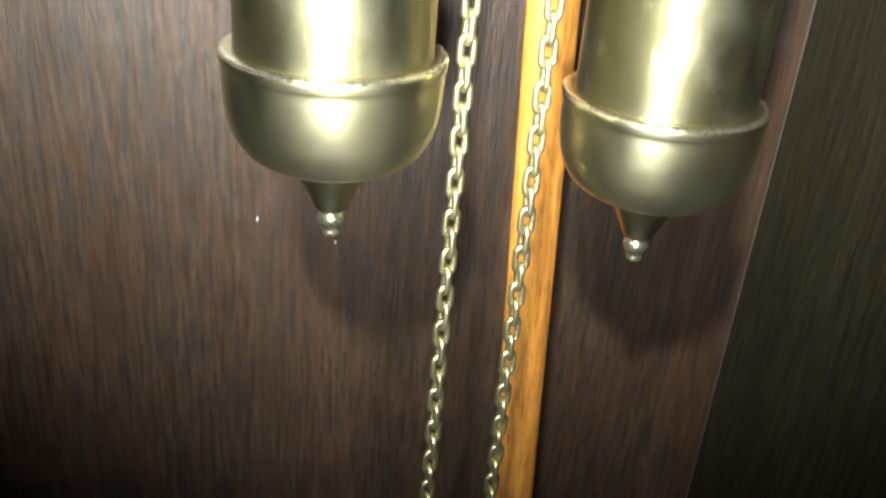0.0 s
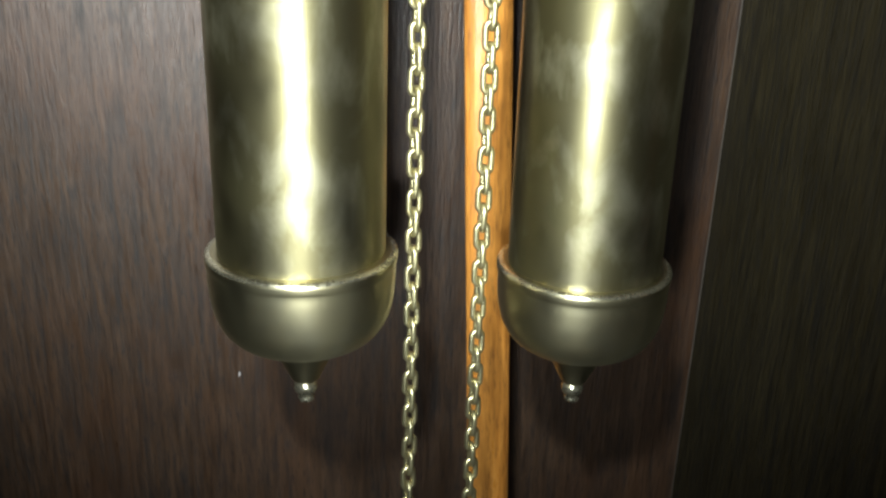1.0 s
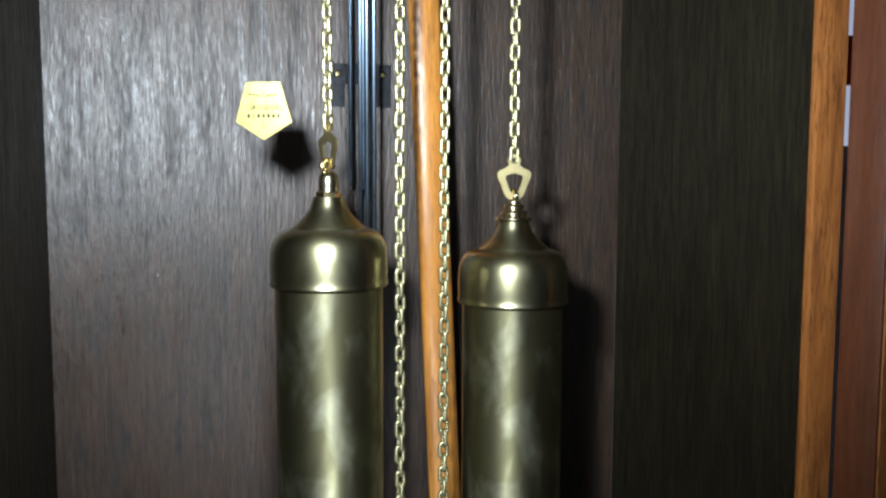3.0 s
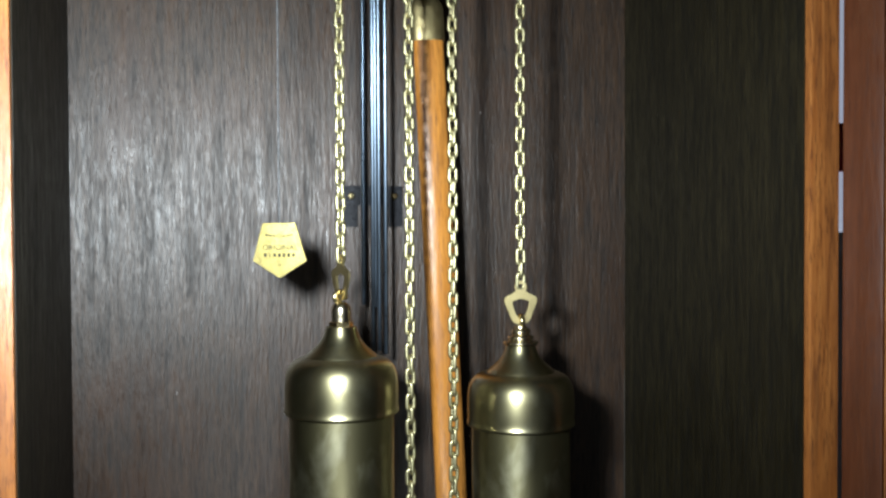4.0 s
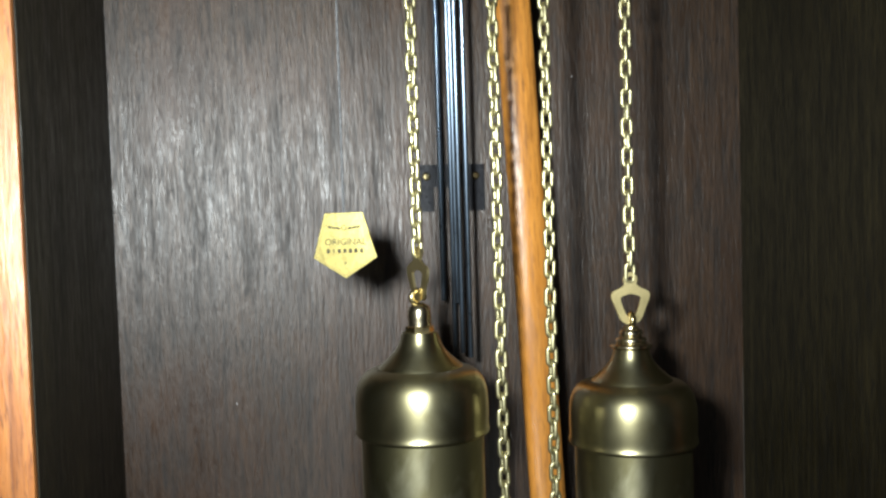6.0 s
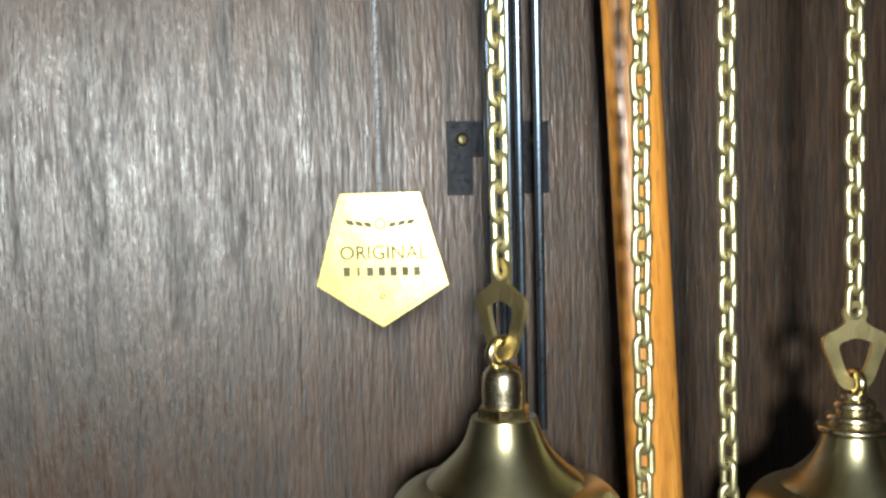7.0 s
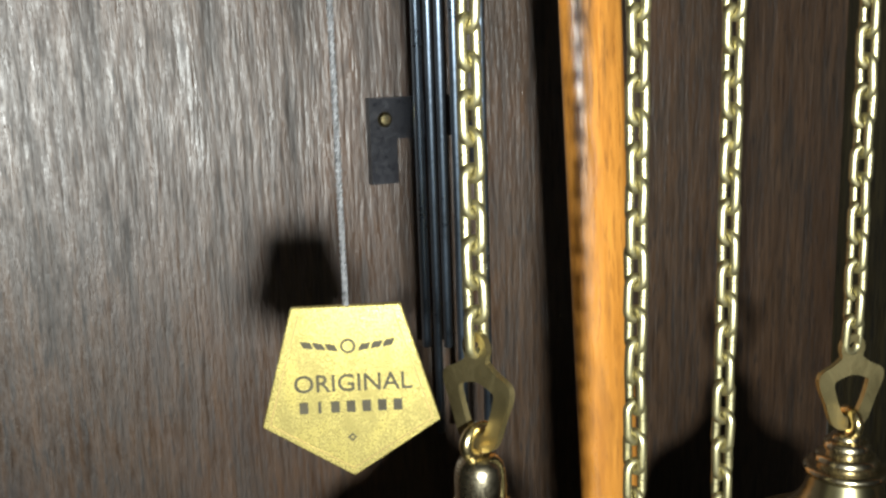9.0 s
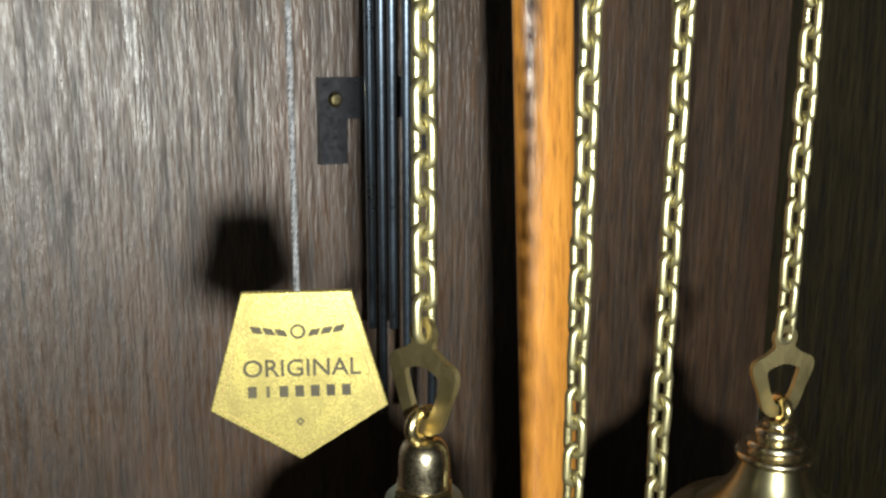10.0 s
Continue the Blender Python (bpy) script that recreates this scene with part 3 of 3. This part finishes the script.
part("numeral", six, M_INK, dial, "tall black numeral", pose(x, -0.0001, z), smooth=False)
five = ribbon([(-8.6 * U, -6.4 * U, 1.0 * U), (-8.0 * U, -9.4 * U, 0.6 * U), (-3.0 * U, -12.0 * U, 0.4 * U), (3.5 * U, -11.6 * U, 0.9 * U), (8.4 * U, -7.6 * U, 1.7 * U), (9.0 * U, -2.0 * U, 1.8 * U), (5.6 * U, 2.6 * U, 1.0 * U), (0.0, 4.0 * U, 0.45 * U), (-5.0 * U, 2.8 * U, 0.4 * U), (-7.6 * U, 1.2 * U, 0.4 * U)])
five = join(five, ribbon([(-7.6 * U, 1.2 * U, 0.35 * U), (-7.0 * U, 6.0 * U, 0.35 * U), (-6.6 * U, 11.0 * U, 0.4 * U)]))
five = join(five, ribbon([(-6.8 * U, 10.0 * U, 1.9 * U), (-2.0 * U, 9.8 * U, 1.7 * U), (3.0 * U, 10.2 * U, 1.2 * U), (6.8 * U, 12.2 * U, 0.4 * U)]))
x, z = at_dial(0.096, 25)
part("numeral", five, M_INK, dial, "tall black numeral", pose(x, -0.0001, z), smooth=False)
seven = ribbon([(-8.8 * U, 10.0 * U, 1.9 * U), (-3.0 * U, 9.9 * U, 1.7 * U), (3.0 * U, 10.6 * U, 1.1 * U), (8.8 * U, 11.6 * U, 0.35 * U)])
seven = join(seven, ribbon([(8.6 * U, 11.6 * U, 0.4 * U), (4.6 * U, 6.2 * U, 0.6 * U), (1.6 * U, 0.0, 1.3 * U), (0.2 * U, -6.0 * U, 2.0 * U), (0.0, -12.0 * U, 2.4 * U)]))
seven = join(seven, ribbon([(-9.0 * U, 6.0 * U, 0.3 * U), (-8.8 * U, 9.0 * U, 0.4 * U), (-8.8 * U, 12.2 * U, 0.4 * U)]))
x, z = at_dial(0.096, 35)
part("numeral", seven, M_INK, dial, "tall black numeral", pose(x, -0.0001, z), smooth=False)

# the hand that points down past the five
hand = thing("clock_hand", (DC[0], DC[1] - 0.007, DC[2]), 0, "slim tapered steel clock hand pointing down past five", "clock hand")
blade = slab([(-0.0016, 0.0), (0.0016, 0.0), (0.0020, 0.055), (0.0036, 0.078), (0.0030, 0.088), (0.0012, 0.104), (0.0, 0.1135), (-0.0012, 0.104), (-0.0030, 0.088), (-0.0036, 0.078), (-0.0020, 0.055)], (), 0.0007)
part("blade", blade, M_STEEL, hand, "", pose(0, 0, 0, 0, 146.0, 0), smooth=False)
part("hub", lathe([(0.0, -0.002), (0.004, -0.0015), (0.005, 0.0), (0.005, 0.007)], 24, "y"), M_STEEL, hand)

movement = thing("clock_movement", (0, 0, 0), 0, "tarnished brass clock movement behind the dial", "clock movement")
part("front_plate", box(-0.147, 0.118, -0.1385, -0.1355, 1.570, 1.70, 0.0008), M_PLATE, movement)
part("back_plate", box(-0.147, 0.118, -0.0600, -0.0570, 1.572, 1.70, 0.0008), M_PLATE, movement)
part("gear_case", box(-0.140, 0.112, -0.1355, -0.0600, 1.5715, 1.69, 0.001), M_PLATE, movement)
for x in (-0.045, -0.0117, 0.0100, 0.045):
    part("chain_guide", lathe([(0.0042, -0.022), (0.0048, -0.022), (0.0048, 0.0), (0.0042, 0.0), (0.0042, -0.022)], 20), M_COPPER, movement, "dull copper chain guide", pose(x, WY, 1.5715), sharp=30)

for name_x, xa, xb, sx in (("l", X0 + 0.0002, -0.1460, -0.154), ("r", 0.1310, 0.1526, 0.1490)):
    rail = thing("support_rail", (0, 0, 0), 0, "black painted wooden rail under the movement", "rail", "support rails")
    part("rail", box(xa, xb, -0.150, -0.0003, 1.5510, 1.600, 0.003, 3), M_BLACK, rail)
    part("thumb_screw", lathe(smooth_profile([(0.0012, 0.0), (0.0012, -0.0040), (0.0014, -0.0046), (0.0042, -0.0050), (0.0044, -0.0066), (0.0040, -0.0074), (0.0, -0.0076)], 2), 20), M_NICKEL, rail, "brass thumb screw", pose(sx, -0.066, 1.5512))
    foot = thing("metal_foot", (0, 0, 0), 0, "dull grey metal foot bolted to the rail", "bracket", "metal feet")
    xm = (xa + xb) / 2
    o = arc(xm + 0.0085, 1.5485, 0.0045, 0, -90, 6) + arc(xm - 0.0085, 1.5485, 0.0045, -90, -180, 6) + [(xm - 0.013, 1.66), (xm + 0.013, 1.66)]
    part("plate", slab(o, (), 0.003), M_ZINC, foot, "", pose(0, -0.1518, 0), sharp=30)
    part("arm", box(min(xm, xm - 0.03 * (1 if sx > 0 else -1)), max(xm, xm - 0.03 * (1 if sx > 0 else -1)), -0.159, -0.1533, 1.5605, 1.5700, 0.0015), M_COPPER, foot, "dull copper arm")

clip = thing("copper_clip", (0.1280, -0.1500, 1.5500), 0, "small bent copper clip fixed to the black rail", "clip")
part("tab", slab([(-0.0022, -0.0042), (0.0006, -0.0046), (0.0022, 0.0010), (0.0026, 0.0046), (-0.0004, 0.0048), (-0.0014, 0.0008)], (arc(0.0004, 0.0024, 0.0009, 0, 330, 11),), 0.0010), M_COPPER, clip, "", pose(0, -0.0010, 0), sharp=30)
part("screw", lathe([(0.0, -0.0008), (0.0010, -0.0006), (0.0014, 0.0)], 12, "y"), M_NICKEL, clip, "", pose(-0.0006, -0.0015, -0.0020))

# gong block that carries the rods
gong = part("gong_block", box(-0.026, 0.004, -0.050, -0.0003, 1.655, 1.70, 0.002), M_IRON, rods, "black iron gong block")

# ---- the open door ----
HX, HY = 0.1697, -0.1868
door = thing("case_door", (HX, HY, 0), -72, "red-brown wooden case door standing open on brass hinges", "door")
DW, DT = 0.0195, 0.018
part("stile", box(0.0, DW, 0.0, DT, 0.62, 1.80, 0.0012), M_DOOR, door)
part("bead", box(DW + 0.0002, DW + 0.0012, 0.001, DT - 0.001, 0.62, 1.4828, 0.0004), M_EDGE, door, "pale wooden bead")
part("rail", box(DW + 0.0003, 0.30, 0.0005, DT - 0.0005, 1.483, 1.80, 0.0012), M_DOOR, door)
part("rail", box(DW + 0.0018, 0.30, 0.0005, DT - 0.0005, 0.62, 0.68, 0.0012), M_DOOR, door)
part("outer_stile", box(0.262, 0.30, 0.0007, DT - 0.0007, 0.6805, 1.4825, 0.0012), M_DOOR, door)


def hinge(zc):
    h = thing("hinge", (0, 0, zc), 0, "aged brass butt hinge screwed to case and door", "hinge", "door hinges")
    part("leaf", box(0.1500, 0.1668, -0.1886, -0.1871, -0.0170, 0.0170, 0.0004), M_HINGE, h)
    part("knuckle", tube([(0.1692, -0.1895, -0.0205), (0.1692, -0.1895, 0.0190)], 0.0016, 12), M_HINGE, h)
    part("leaf", box(0.0015, 0.0125, -0.0016, -0.0001, -0.0170, 0.0170, 0.0004), M_HINGE, h, "", pose(HX, HY, 0, 0, 0, -72))
    for zz in (-0.0095, 0.0095):
        part("screw", lathe([(0.0, -0.0008), (0.0016, -0.0006), (0.0024, 0.0)], 14, "y"), M_NICKEL, h, "", pose(0.1590, -0.1886, zz))
        part("screw", lathe([(0.0, -0.0008), (0.0014, -0.0006), (0.0020, 0.0)], 14, "y"), M_NICKEL, h, "", pose(HX, HY, 0, 0, 0, -72) @ pose(0.0075, -0.0016, zz))
    return h


hinge(1.552)
hinge(1.1325)

# pale line of glue and raw wood where back and side meet
part("corner_bead", box(X1 - 0.0007, X1 - 0.0003, -0.0006, -0.0001, Z0, 1.30, 0.0002), plain("raw_wood_line", (0.06, 0.05, 0.04), 0.6), case, "thin pale line in the corner")

# Made-up window in the far wall; its panes glow to brighten the door gap.
glow = bpy.data.materials.new("gap_glow")
glow.use_nodes = True
gb = glow.node_tree.nodes["Principled BSDF"]
gb.inputs["Emission Color"].default_value, gb.inputs["Emission Strength"].default_value = (0.80, 0.86, 1.0, 1), 0.5
win = thing("gap_glow_window", (0.75, 0.50, 1.70), 0, "stand-in window with glowing panes and a red rail, behind the door gap", "window", kind="structure")
part("pane", box(-0.35, 0.35, -0.004, -0.001, -0.17, 0.30), glow, win, "glowing upper stand-in pane", smooth=False)
part("pane", box(-0.35, 0.35, -0.004, -0.001, -0.315, -0.235), glow, win, "glowing lower stand-in pane", smooth=False)
part("rail", box(-0.35, 0.35, -0.012, -0.001, -0.2345, -0.1705), plain("red_paint", (0.45, 0.02, 0.02), 0.4), win, "red painted stand-in rail", smooth=False)
part("frame", box(-0.39, -0.351, -0.02, -0.001, -0.36, 0.34), M_WALL, win, smooth=False)
part("frame", box(0.351, 0.39, -0.02, -0.001, -0.36, 0.34), M_WALL, win, smooth=False)
part("frame", box(-0.351, 0.351, -0.02, -0.001, 0.301, 0.34), M_WALL, win, smooth=False)
part("sill", box(-0.40, 0.40, -0.06, -0.001, -0.345, -0.316), M_WALL, win, smooth=False)

# small pale nicks in the veneer
for x, z, w, hgt in ((-0.0606, 1.0526, 0.0007, 0.0022), (-0.030, 1.041, 0.0005, 0.0018), (0.062, 1.462, 0.0006, 0.0016), (-0.118, 1.300, 0.0004, 0.0015)):
    part("nick", slab([(-w / 2, -hgt / 2), (w / 2, -hgt / 3), (w / 3, hgt / 2), (-w / 3, hgt / 3)], (), 0.0003), plain("pale_nick", (0.42, 0.40, 0.40), 0.6), case, "small pale nick in the veneer", pose(x, -0.0001, z), smooth=False)
